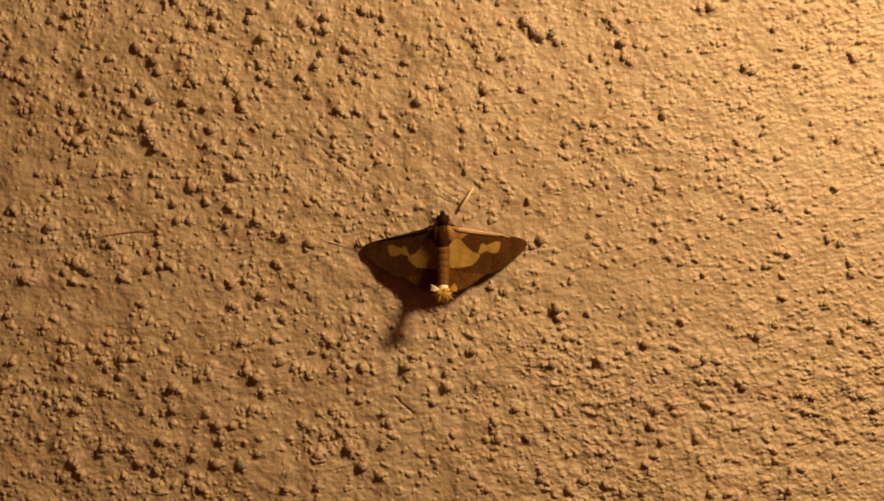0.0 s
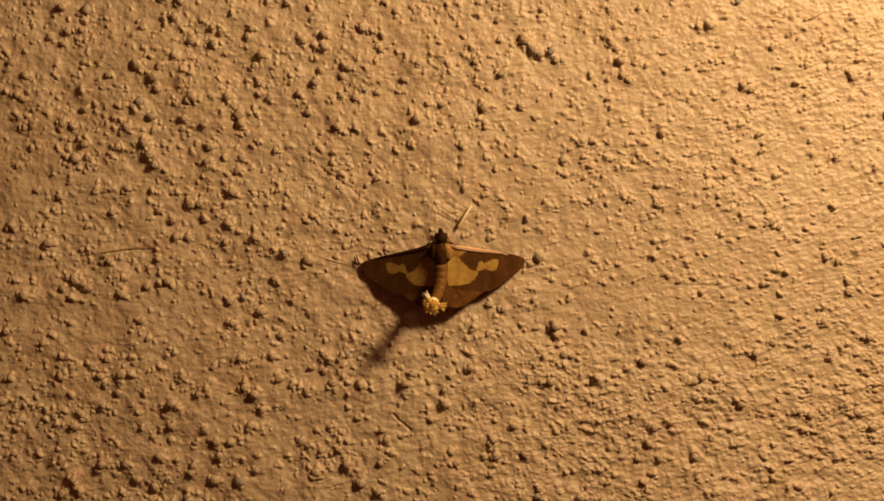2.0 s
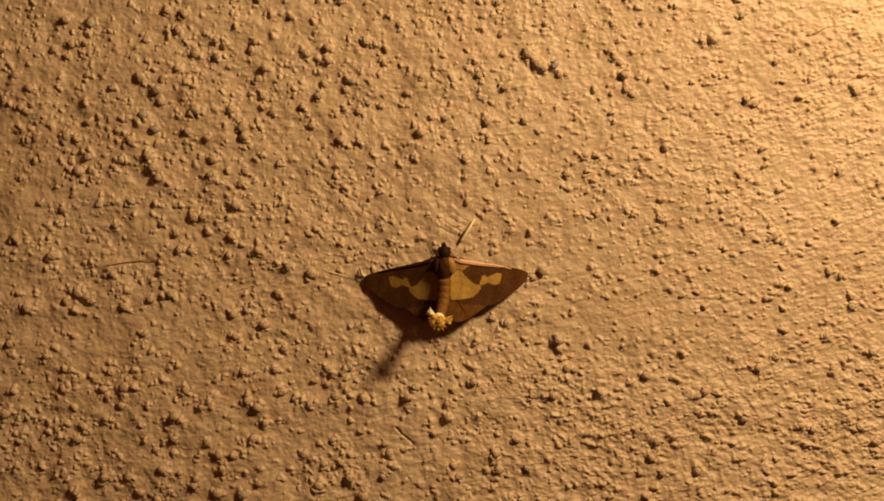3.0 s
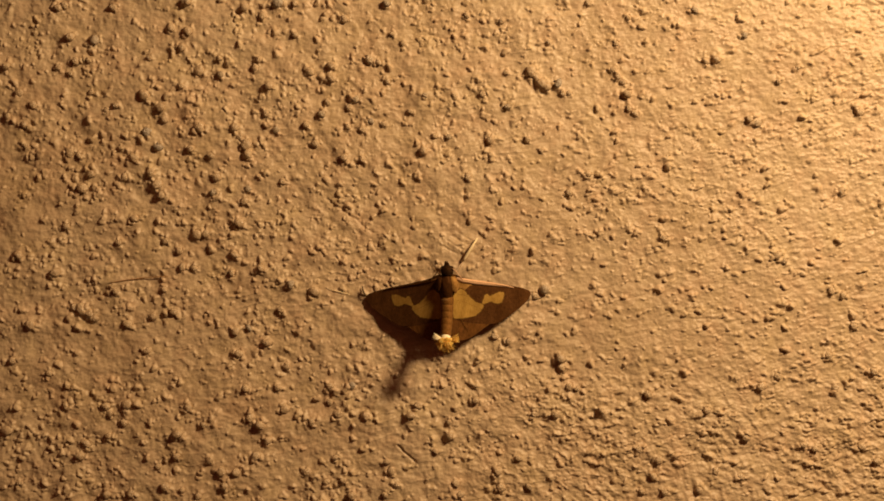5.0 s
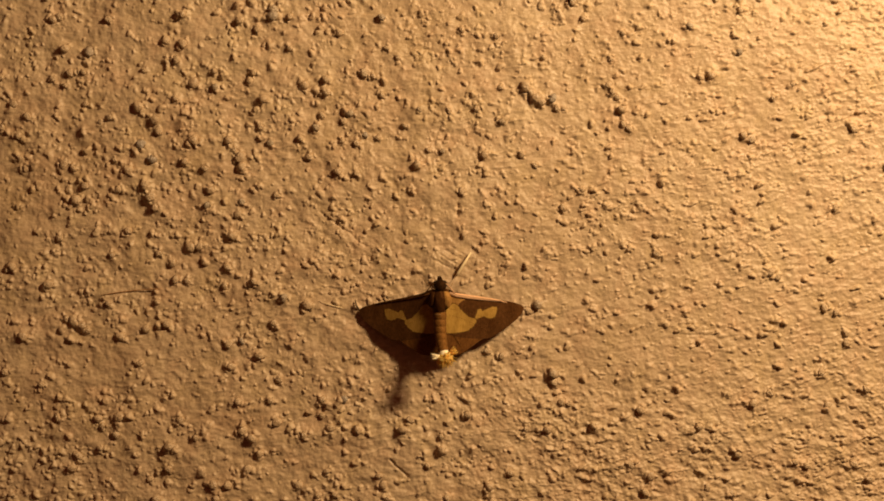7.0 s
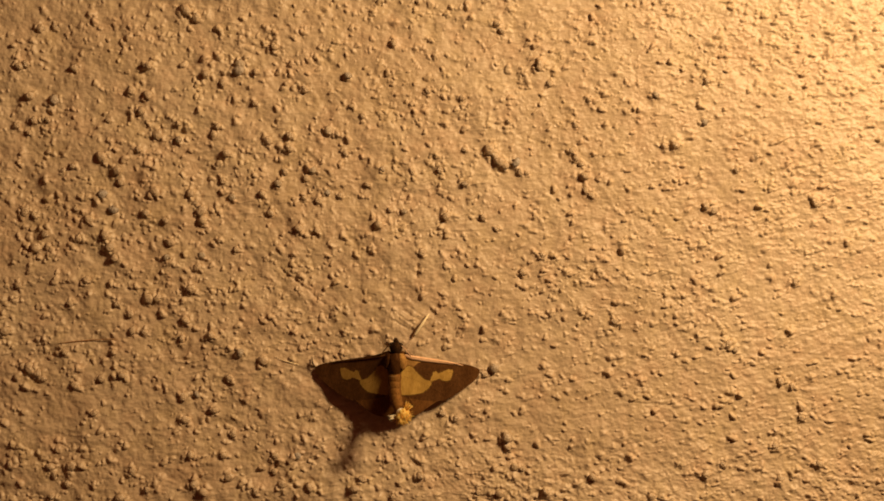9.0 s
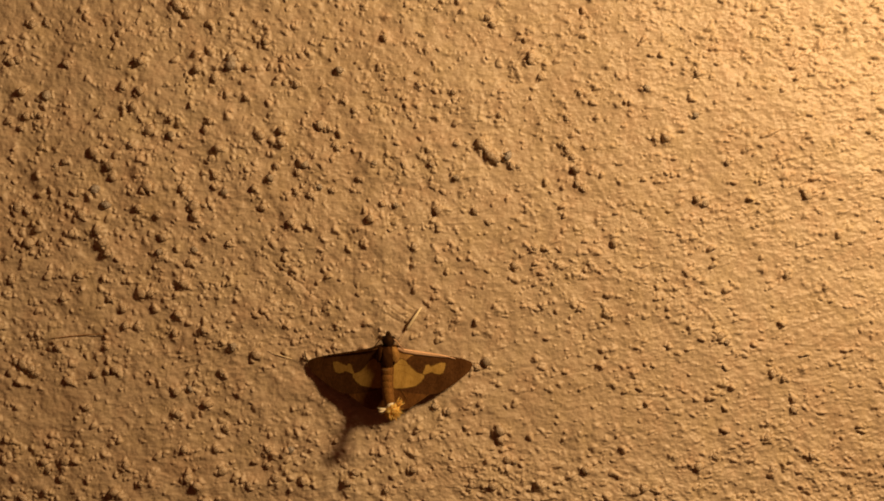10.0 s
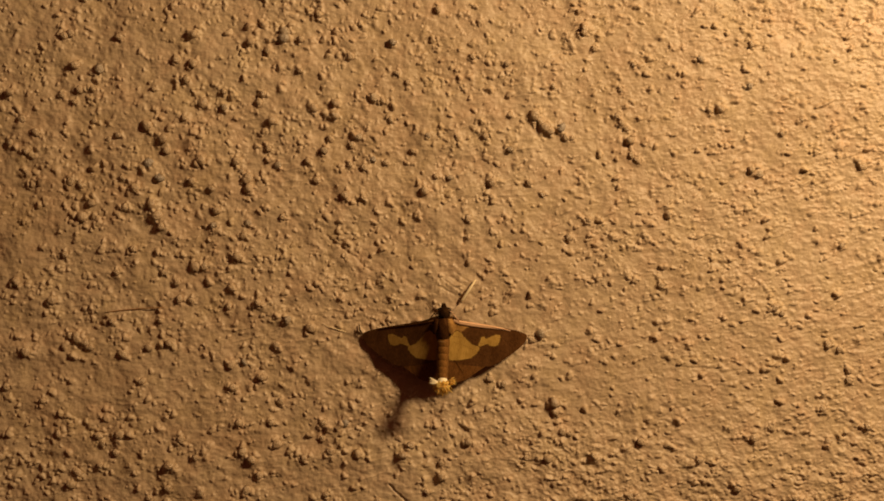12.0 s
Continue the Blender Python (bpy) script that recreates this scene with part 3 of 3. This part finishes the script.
tagged(moth, "brown moth with pale wing windows and yellow tail tuft on plaster", "moth")

FOREWING = ((0.5, 2.7), (1.4, 2.6), (2.7, 2.05), (4.5, 1.7), (6.4, 1.4), (9.7, 0.92), (12.6, 0.37), (13.8, -0.05), (14.2, -0.6),
            (13.6, -1.8), (11.9, -3.3), (9.7, -4.8), (8.2, -5.7), (5.5, -5.6), (2.5, -5.2), (0.6, -4.4))
HIND = ((0.4, -1.0), (4.0, -1.5), (7.8, -4.5), (7.3, -5.6), (6.3, -6.3), (5.1, -7.2), (4.0, -7.95), (2.9, -8.3), (1.9, -8.35), (0.5, -7.8), (0.2, -7.0))
WINDOW_LARGE = ((1.0, -0.7), (1.7, 0.1), (2.5, 0.25), (3.1, -0.15), (3.6, -0.85), (4.6, -1.75), (5.5, -2.2), (6.15, -2.3),
                (6.2, -2.85), (5.6, -3.7), (4.8, -4.3), (3.6, -4.6), (2.2, -4.7), (0.9, -4.7))
WINDOW_SMALL = ((5.85, -2.45), (5.95, -1.7), (6.25, -0.75), (6.75, -0.6), (7.1, -0.95), (7.7, -0.65), (8.6, -0.35), (9.45, -0.25), (9.65, -1.0),
                (9.3, -2.0), (8.7, -2.3), (8.0, -2.2), (7.3, -1.9), (6.7, -2.2))
LIT_PATCH = ((0.9, 2.2), (2.2, 1.9), (3.9, 1.5), (4.4, 1.1), (3.6, 0.6), (3.3, 0.2), (2.4, -0.6), (1.0, -1.0))


REACH = {1: 1.0, -1: 0.96}       # the left wing is held a little further back


def wing_height(x, y, lift):
    """The wings slope like a roof from the raised body to their tips and from the front edge to the hind edge, with folds along the veins."""
    s = min(abs(x) / 14.2, 1.0)
    fold = 0.05 * math.sin(9 * math.atan2(y - 3.5, abs(x) + 1.0))
    return 0.35 + (5.2 + 0.2 * y) * (1 - s) ** 1.06 + fold + lift


def rounded(outline, rounds=2):
    """The outline with its corners cut, so that it runs in curves."""
    for _ in range(rounds):
        cut = []
        for (xa, ya), (xb, yb) in zip(outline, outline[1:] + outline[:1]):
            cut += [(0.75 * xa + 0.25 * xb, 0.75 * ya + 0.25 * yb), (0.25 * xa + 0.75 * xb, 0.25 * ya + 0.75 * yb)]
        outline = tuple(cut)
    return outline


def shrunk(outline, by):
    """The outline moved inwards by that many millimetres."""
    cx, cy = sum(p[0] for p in outline) / len(outline), sum(p[1] for p in outline) / len(outline)
    reach = [(x, y, max(math.hypot(x - cx, y - cy), 0.3)) for x, y in outline]
    return tuple((x - by * (x - cx) / d, y - by * (y - cy) / d) for x, y, d in reach)


def sheet(outline, side, turn, lift, thick, ragged=0.0):
    """A thin wing or a patch of it: the outline filled, cut fine, laid on the wing's slope and given thickness."""
    bm = bmesh.new()
    ring = [bm.verts.new((x, y, 0)) for x, y in rounded(outline)]
    bm.faces.new(ring)
    for axis in (0, 1):
        lo, hi = (0, 15) if axis == 0 else (-10, 3)
        for k in range(int((hi - lo) / 0.4)):
            at = lo + 0.4 * k + 0.013
            co = (at, 0, 0) if axis == 0 else (0, at, 0)
            no = (1, 0, 0) if axis == 0 else (0, 1, 0)
            bmesh.ops.bisect_plane(bm, geom=bm.verts[:] + bm.edges[:] + bm.faces[:], plane_co=co, plane_no=no, dist=1e-5)
    bmesh.ops.triangulate(bm, faces=bm.faces[:])
    spin = Matrix.Rotation(radians(turn), 3, "Z")
    for v in bm.verts:
        x, y = v.co.x, v.co.y
        if ragged and v.is_boundary:
            x += ragged * noise.noise(Vector((x * 3, y * 3, 1.7)))
            y += ragged * noise.noise(Vector((x * 3, y * 3, 5.2)))
        z = wing_height(x, y, lift)
        p = spin @ Vector((side * x * REACH[side], y, 0))
        v.co = Vector((p.x, p.y, z)) * MM
    if side < 0:
        bmesh.ops.reverse_faces(bm, faces=bm.faces[:])
    top = bm.faces[:]
    extruded = bmesh.ops.extrude_face_region(bm, geom=top)
    for v in (g for g in extruded["geom"] if isinstance(g, bmesh.types.BMVert)):
        v.co.z -= thick * MM
    bmesh.ops.recalc_face_normals(bm, faces=bm.faces)
    for e in bm.edges:
        e.smooth = len(e.link_faces) == 2 and e.calc_face_angle() < 0.7
    return bm


def on_wing(x, y, side, turn, lift):
    p = Matrix.Rotation(radians(turn), 3, "Z") @ Vector((side * x * REACH[side], y, 0))
    return Vector((p.x, p.y, wing_height(x, y, lift))) * MM


def build_wing(side, turn):
    part("hindwing", sheet(HIND, side, turn, -0.03, 0.03), HINDWING, moth, "brown translucent hindwing")
    fore = part("forewing", sheet(FOREWING, side, turn, 0.0, 0.028), WING, moth, "dark brown forewing with pale yellow windows")
    for outline, size in ((WINDOW_LARGE, "large"), (WINDOW_SMALL, "small")):
        pane = part("wing_window", sheet(shrunk(outline, 0.06), side, turn, 0.022, 0.014, 0.14), PALE, fore, size + " pale yellow window")
        part("window_rim", sheet(shrunk(outline, -0.1), side, turn, 0.012, 0.01, 0.2), RIM, pane, "blurred brown rim of scales")
    # Brightness of the lit wing root, painted as a golden sheet on the right only.
    if side > 0:
        part("lit_patch", sheet(LIT_PATCH, side, turn, 0.008, 0.01, 0.2), LIT_GOLD, fore, "golden brown patch at the wing's root, painted as lit")
    bm = bmesh.new()
    line = ((1.6, 1.95), (2.7, 1.62), (4.5, 1.35), (6.4, 1.12), (8.2, 0.9), (9.7, 0.7), (11.2, 0.4))
    tube(bm, [on_wing(x, y, side, turn, 0.1) for x, y in line], [k * MM * (1 if side > 0 else 0.4) for k in (0.22, 0.36, 0.38, 0.34, 0.28, 0.2, 0.07)], 8, 0.6)
    # Light put in the colour: pale edge towards the bulb, dark edge away from it.
    part("costa", bm, LIT_COSTA if side > 0 else WING, fore, "pinkish brown front edge, painted as lit" if side > 0 else "dark brown front edge, painted as shaded")
    for ya, yb, reach in ((0.4, -1.6, 12.5), (-0.6, -3.3, 10.8), (-1.6, -4.6, 8.6)):
        bm = bmesh.new()
        pts = [on_wing(1.5 + (reach - 1.5) * k / 8, ya + (yb - ya) * (k / 8) ** 1.3, side, turn, 0.015) for k in range(9)]
        tube(bm, pts, [0.016 * MM] * 8 + [0.01 * MM], 5)
        part("vein", bm, HINDWING, fore)


build_wing(1, 0)
build_wing(-1, 4)

bm = bmesh.new()
blob(bm, (0, 0.6 * MM, 5.2 * MM), (1.2 * MM, 2.3 * MM, 1.2 * MM), 1, 0.07, 4)
thorax = part("thorax", bm, THORAX, moth, "furry brown thorax")
for side in (-1, 1):
    bm = bmesh.new()
    blob(bm, (side * 1.1 * MM, 1.0 * MM, 5.3 * MM), ((0.8 if side > 0 else 0.6) * MM, 1.5 * MM, 0.7 * MM), 4 + side, 0.14, 3, side * 12)
    # Lit and shaded side painted in: gold tegula right, dark tegula left.
    part("tegula", bm, LIT_GOLD if side > 0 else THORAX, thorax)
bm = bmesh.new()
blob(bm, (0.05 * MM, 3.1 * MM, 5.4 * MM), (1.02 * MM, 1.12 * MM, 1.0 * MM), 9, 0.06, 3)
head = part("head", bm, HEAD, moth, "small dark brown head")
for side in (-1, 1):
    bm = bmesh.new()
    blob(bm, (0.05 * MM + side * 0.68 * MM, 3.45 * MM, 5.45 * MM), (0.5 * MM, 0.55 * MM, 0.55 * MM), 12, 0.01, 3)
    part("eye", bm, EYE_BLACK, head, "glossy black eye")
    bm = bmesh.new()
    tube(bm, [((0.05 + side * 0.2) * MM, 3.8 * MM, 5.3 * MM), ((-0.05 + side * 0.18) * MM, 4.3 * MM, 5.45 * MM), ((-0.1 + side * 0.12) * MM, 4.75 * MM, 5.4 * MM)],
         [0.26 * MM, 0.24 * MM, 0.08 * MM], 8)
    part("palp", bm, HEAD, head)
    # antenna swept back over the front edge of the wing
    bm = bmesh.new()
    line = [Vector((side * 0.45, 3.75, 5.8)), Vector((side * 1.3, 3.3, 5.9))] + \
           [on_wing(x, y, side, 0 if side > 0 else 4, 0.3 if side > 0 else 0.12) / MM for x, y in ((2.6, 1.75), (5.0, 1.4), (8.0, 1.0), (10.5, 0.6))]
    tube(bm, [p * MM for p in line], [0.09 * MM, 0.08 * MM, 0.075 * MM, 0.065 * MM, 0.05 * MM, 0.03 * MM], 6)
    # Right antenna coloured as lit, left one as shaded.
    part("antenna", bm, LIT_COSTA if side > 0 else WING, head, "thin brown antenna")

bm = bmesh.new()
blob(bm, (0.05 * MM, -1.55 * MM, 5.0 * MM), (1.08 * MM, 0.16 * MM, 1.05 * MM), 15, 0.04, 3)
part("pale_ring", bm, RING, moth, "narrow pale ring behind the thorax")


def leg(points, radii, label="", mat=LEG):
    bm = bmesh.new()
    tube(bm, [Vector(p) * MM for p in points], [r * MM for r in radii], 7)
    return part("leg", bm, mat, moth, label)


def off_wall(x, y):
    """How far the plaster's surface stands out under a point of the moth, in the moth's space."""
    return max(height_at(MOTH_X + x + 0.3 * i, MOTH_Z + y + 0.3 * j) for i in (-1, 0, 1) for j in (-1, 0, 1)) - ledge - 0.15


leg(((0.9, 2.2, 4.4), (1.9, 3.0, 2.6), (2.7, 4.7, off_wall(2.7, 4.7) + 0.4)), (0.08, 0.05, 0.04), "", RING)
leg([(x, y, off_wall(x, y) + up) for x, y, up in ((2.65, 4.6, 0.5), (3.0, 5.2, 0.6), (4.1, 7.0, 0.6), (5.1, 8.6, 0.5))], (0.1, 0.25, 0.24, 0.12), "straw-coloured leg reaching ahead")
leg(((-0.9, 2.2, 4.6), (-2.0, 3.3, 3.0), (-3.0, 4.4, 1.2)), (0.07, 0.05, 0.04), "", RING)
leg([(x, y, off_wall(x, y) + up) for x, y, up in ((-13.4, -1.3, 0.3), (-13.9, -0.5, 0.4), (-14.1, 0.3, 0.3))], (0.1, 0.14, 0.08), "", HEAD)
leg([(x, y, off_wall(x, y) + up) for x, y, up in ((-13.6, -1.5, -0.4), (-15.9, -1.2, -0.2), (-16.6, -0.9, 0.12), (-18.6, -0.4, 0.2), (-20.3, 0.15, 0.08))], (0.03, 0.04, 0.07, 0.07, 0.04), "thin leg stretched out past the wing")
leg([on_wing(x, y, 1, 0, 0.12) / MM for x, y in ((2.5, -4.9), (3.0, -5.7), (3.7, -6.8))], (0.025, 0.035, 0.025), "", BODY)

# abdomen: six rings and a tail, each a rigid piece on the one before
RINGS = ((1.18, 1.08, 1.02), (1.16, 1.03, 1.0), (1.13, 1.0, 0.97), (1.1, 0.97, 0.92), (1.04, 0.92, 0.85), (0.93, 0.85, 0.8))
ABDOMEN_BASE = Vector((0.1, -1.35, 4.95))


def ring_mesh(length, front, back, seed):
    bm = bmesh.new()
    sides, rows = 20, ((0.12, 0.86), (0.0, 0.97), (-0.3, 1.03), (-0.7, 1.02), (-0.95, 0.98), (-1.06, 0.9))
    rings = []
    for y, k in rows:
        r = (front + (back - front) * -y) * k
        rings.append([bm.verts.new(Vector((math.cos(a) * r * (1 + 0.03 * noise.noise(Vector((math.cos(a) * 3, y * 5, seed)))), y * length, 0.95 * math.sin(a) * r)) * MM)
                      for a in (math.tau * i / sides for i in range(sides))])
    for a, b in zip(rings, rings[1:]):
        for i in range(sides):
            bm.faces.new((a[i], a[(i + 1) % sides], b[(i + 1) % sides], b[i]))
    bm.faces.new(rings[0])
    bm.faces.new(rings[-1])
    return bm


abdomen = [part("abdomen_ring", ring_mesh(*r, 3.0 * i), BODY, moth) for i, r in enumerate(RINGS)]

tail = part("tail", ring_mesh(1.15, 0.82, 0.78, 31.0), WHITE, moth, "white last ring of the abdomen")


def tuft_mesh():
    """A brush of yellow hair-scales in loose locks that flare from the tail's end."""
    r = random.Random(5)
    bm = bmesh.new()
    for lock in range(40):
        a0 = r.uniform(0, math.tau)
        flare0 = r.choice((r.uniform(0, 35), r.uniform(25, 70), r.uniform(60, 100)))
        reach = r.uniform(0.35, 0.85) * (1.5 if r.random() < 0.2 else 1.0)
        for k in range(r.randint(5, 13)):
            a, flare = a0 + r.gauss(0, 0.2), flare0 + r.gauss(0, 9)
            length = reach * r.uniform(0.75, 1.1)
            rim = 0.6 * math.sqrt(r.random())
            root = Vector((rim * math.cos(a), -0.9 - r.uniform(0, 0.4), rim * math.sin(a)))
            out = Vector((math.cos(a), 0, math.sin(a)))
            d = (out * math.sin(radians(flare)) + Vector((0, -1, 0)) * math.cos(radians(flare))).normalized()
            bend = Vector((r.uniform(-0.3, 0.3), -0.3, r.uniform(-0.3, 0.3)))
            pts = [root + d * length * s + bend * (s * s) for s in (0, 0.35, 0.7, 1.0)]
            w = r.uniform(0.03, 0.075)
            tube(bm, [p * MM for p in pts], [0.04 * MM, w * MM, w * 1.1 * MM, 0.015 * MM], 5, 0.5)
    blob(bm, (0, -1.2 * MM, 0), (1.08 * MM, 0.75 * MM, 1.08 * MM), 22, 0.5, 4)
    return bm


part("hair_tuft", tuft_mesh(), TUFT, tail, "flared yellow hair tuft")


def side_tuft_mesh(side):
    """A short pale bundle that stands out sideways where the tail ends."""
    r = random.Random(40 + side)
    bm = bmesh.new()
    for k in range(44):
        root = Vector((side * r.uniform(0.55, 0.8), r.uniform(-0.9, -0.5), r.uniform(-0.1, 0.6)))
        d = Vector((side * r.uniform(0.7, 1.0), r.uniform(-0.25, 0.5), r.uniform(0.0, 0.6))).normalized()
        length = r.uniform(0.8, 1.7)
        w = r.uniform(0.04, 0.09)
        tube(bm, [(root + d * length * s) * MM for s in (0, 0.4, 0.8, 1.0)], [0.06 * MM, w * MM, w * MM, 0.02 * MM], 5, 0.6)
    return bm


part("side_tuft", side_tuft_mesh(-1), WHITE, tail, "pale side tuft")
part("side_tuft", side_tuft_mesh(1), TUFT, tail)

# ---- a thin fibre stuck on the plaster ----
bm = bmesh.new()
line = [(-56.6 + 1.25 * k, 2.35 + 0.25 * k - 0.012 * k * k) for k in range(9)]
crest = max(height_at(x, z + 0.2 * j) for x, z in line for j in (-1, 0, 1))
tube(bm, [(x * MM, -(0.35 * crest + 0.65 * height_at(x, z) + 0.1) * MM, EYE + z * MM) for x, z in line], [0.03 * MM] + [0.075 * MM] * 7 + [0.03 * MM], 6)
tagged(new("fibre", mesh_of("fibre", bm, FIBRE)), "thin brown fibre stuck to rough plaster", "fibre")


# ---- grains of the plaster, one by one ----
def grain_mesh(seed):
    bm = bmesh.new()
    rows = ((0.0, 1.06), (0.5, 1.0), (0.84, 0.68))
    rings = []
    for up, k in rows:
        rings.append([bm.verts.new((k * math.cos(a) * (1 + 0.6 * noise.noise(Vector((2.1 * math.cos(a), 2.1 * math.sin(a), 1.5 * up + seed)))), -(0.9 + 0.3 * noise.noise(Vector((math.cos(a), math.sin(a), seed + 4)))) * up,
                                    k * math.sin(a) * (1 + 0.6 * noise.noise(Vector((2.1 * math.cos(a), 2.1 * math.sin(a), 1.5 * up + seed + 9))))))
                      for a in (math.tau * i / 9 for i in range(9))])
    top = bm.verts.new((0.1, -0.95, 0.05))
    for a, b in zip(rings, rings[1:]):
        for i in range(9):
            bm.faces.new((a[i], a[(i + 1) % 9], b[(i + 1) % 9], b[i]))
    for i in range(9):
        bm.faces.new((rings[-1][i], rings[-1][(i + 1) % 9], top))
    bm.faces.new(rings[0])
    return mesh_of("grain", bm, GRAIN)


grain_meshes = [grain_mesh(3.7 * k + 1) for k in range(7)]
spread = random.Random(8)
for k, (gx, gz, r) in enumerate(BIG_GRAINS[:300]):
    ob = new("grain", grain_meshes[k % 7])
    ob.parent = wall
    ob.matrix_basis = Matrix.LocRotScale((gx * MM, (-height_at(gx, gz) + 0.14 * r) * MM, EYE + gz * MM), Euler((spread.uniform(-0.25, 0.25), spread.uniform(0, 6.28), spread.uniform(-0.25, 0.25))),
                                         (r * spread.uniform(0.85, 1.15) * MM, r * spread.uniform(0.85, 1.2) * MM, r * spread.uniform(0.8, 1.1) * MM))


# ---- what moves: the abdomen bends and the tuft swings ----
# seconds, degrees by which the tail bends to the moth's right, degrees by which it rises off the wall
SWING = [
    (0.0, 1, 22), (0.2, 1, 22), (0.5, -2, 26), (0.8, -10, 30), (1.0, -14, 32), (1.2, -19, 35), (1.5, -23, 38), (2.0, -23, 42), (2.5, -21, 42), (2.7, -18, 41),
    (4.3, -11, 38), (4.5, -9, 38), (5.0, -3, 30), (5.5, 1, 27), (6.0, 2, 24), (6.5, 5, 22), (7.0, 12, 23), (7.2, 14, 24), (8.8, 24, 42),
    (9.0, 26, 42), (9.5, 25, 41), (10.0, 18, 38), (10.5, 11, 36), (11.0, 10, 34), (11.5, 6, 28), (12.0, 2, 24),
]


def abdomen_poses(bend, rise):
    """The pose of each ring and of the tail in the moth's space."""
    at, poses = ABDOMEN_BASE.copy(), []
    n = len(RINGS)
    for k in range(n + 1):
        share = (k / n) ** 1.2
        turn, lift = bend * share * 1.5, 8 + (rise - 8) * share * 1.3
        m = pose(at.x * MM, at.y * MM, at.z * MM) @ pose(0, 0, 0, 0, 0, turn) @ pose(0, 0, 0, -lift, 0, 0)
        poses.append(m)
        if k < n:
            at = at + (m.to_3x3() @ Vector((0, -RINGS[k][0], 0)))
    return poses


def motions():
    rows = [(t, abdomen_poses(bend, rise)) for t, bend, rise in SWING]
    for k, ob in enumerate([*abdomen, tail]):
        walk(ob, [(t, poses[k]) for t, poses in rows])


motions()
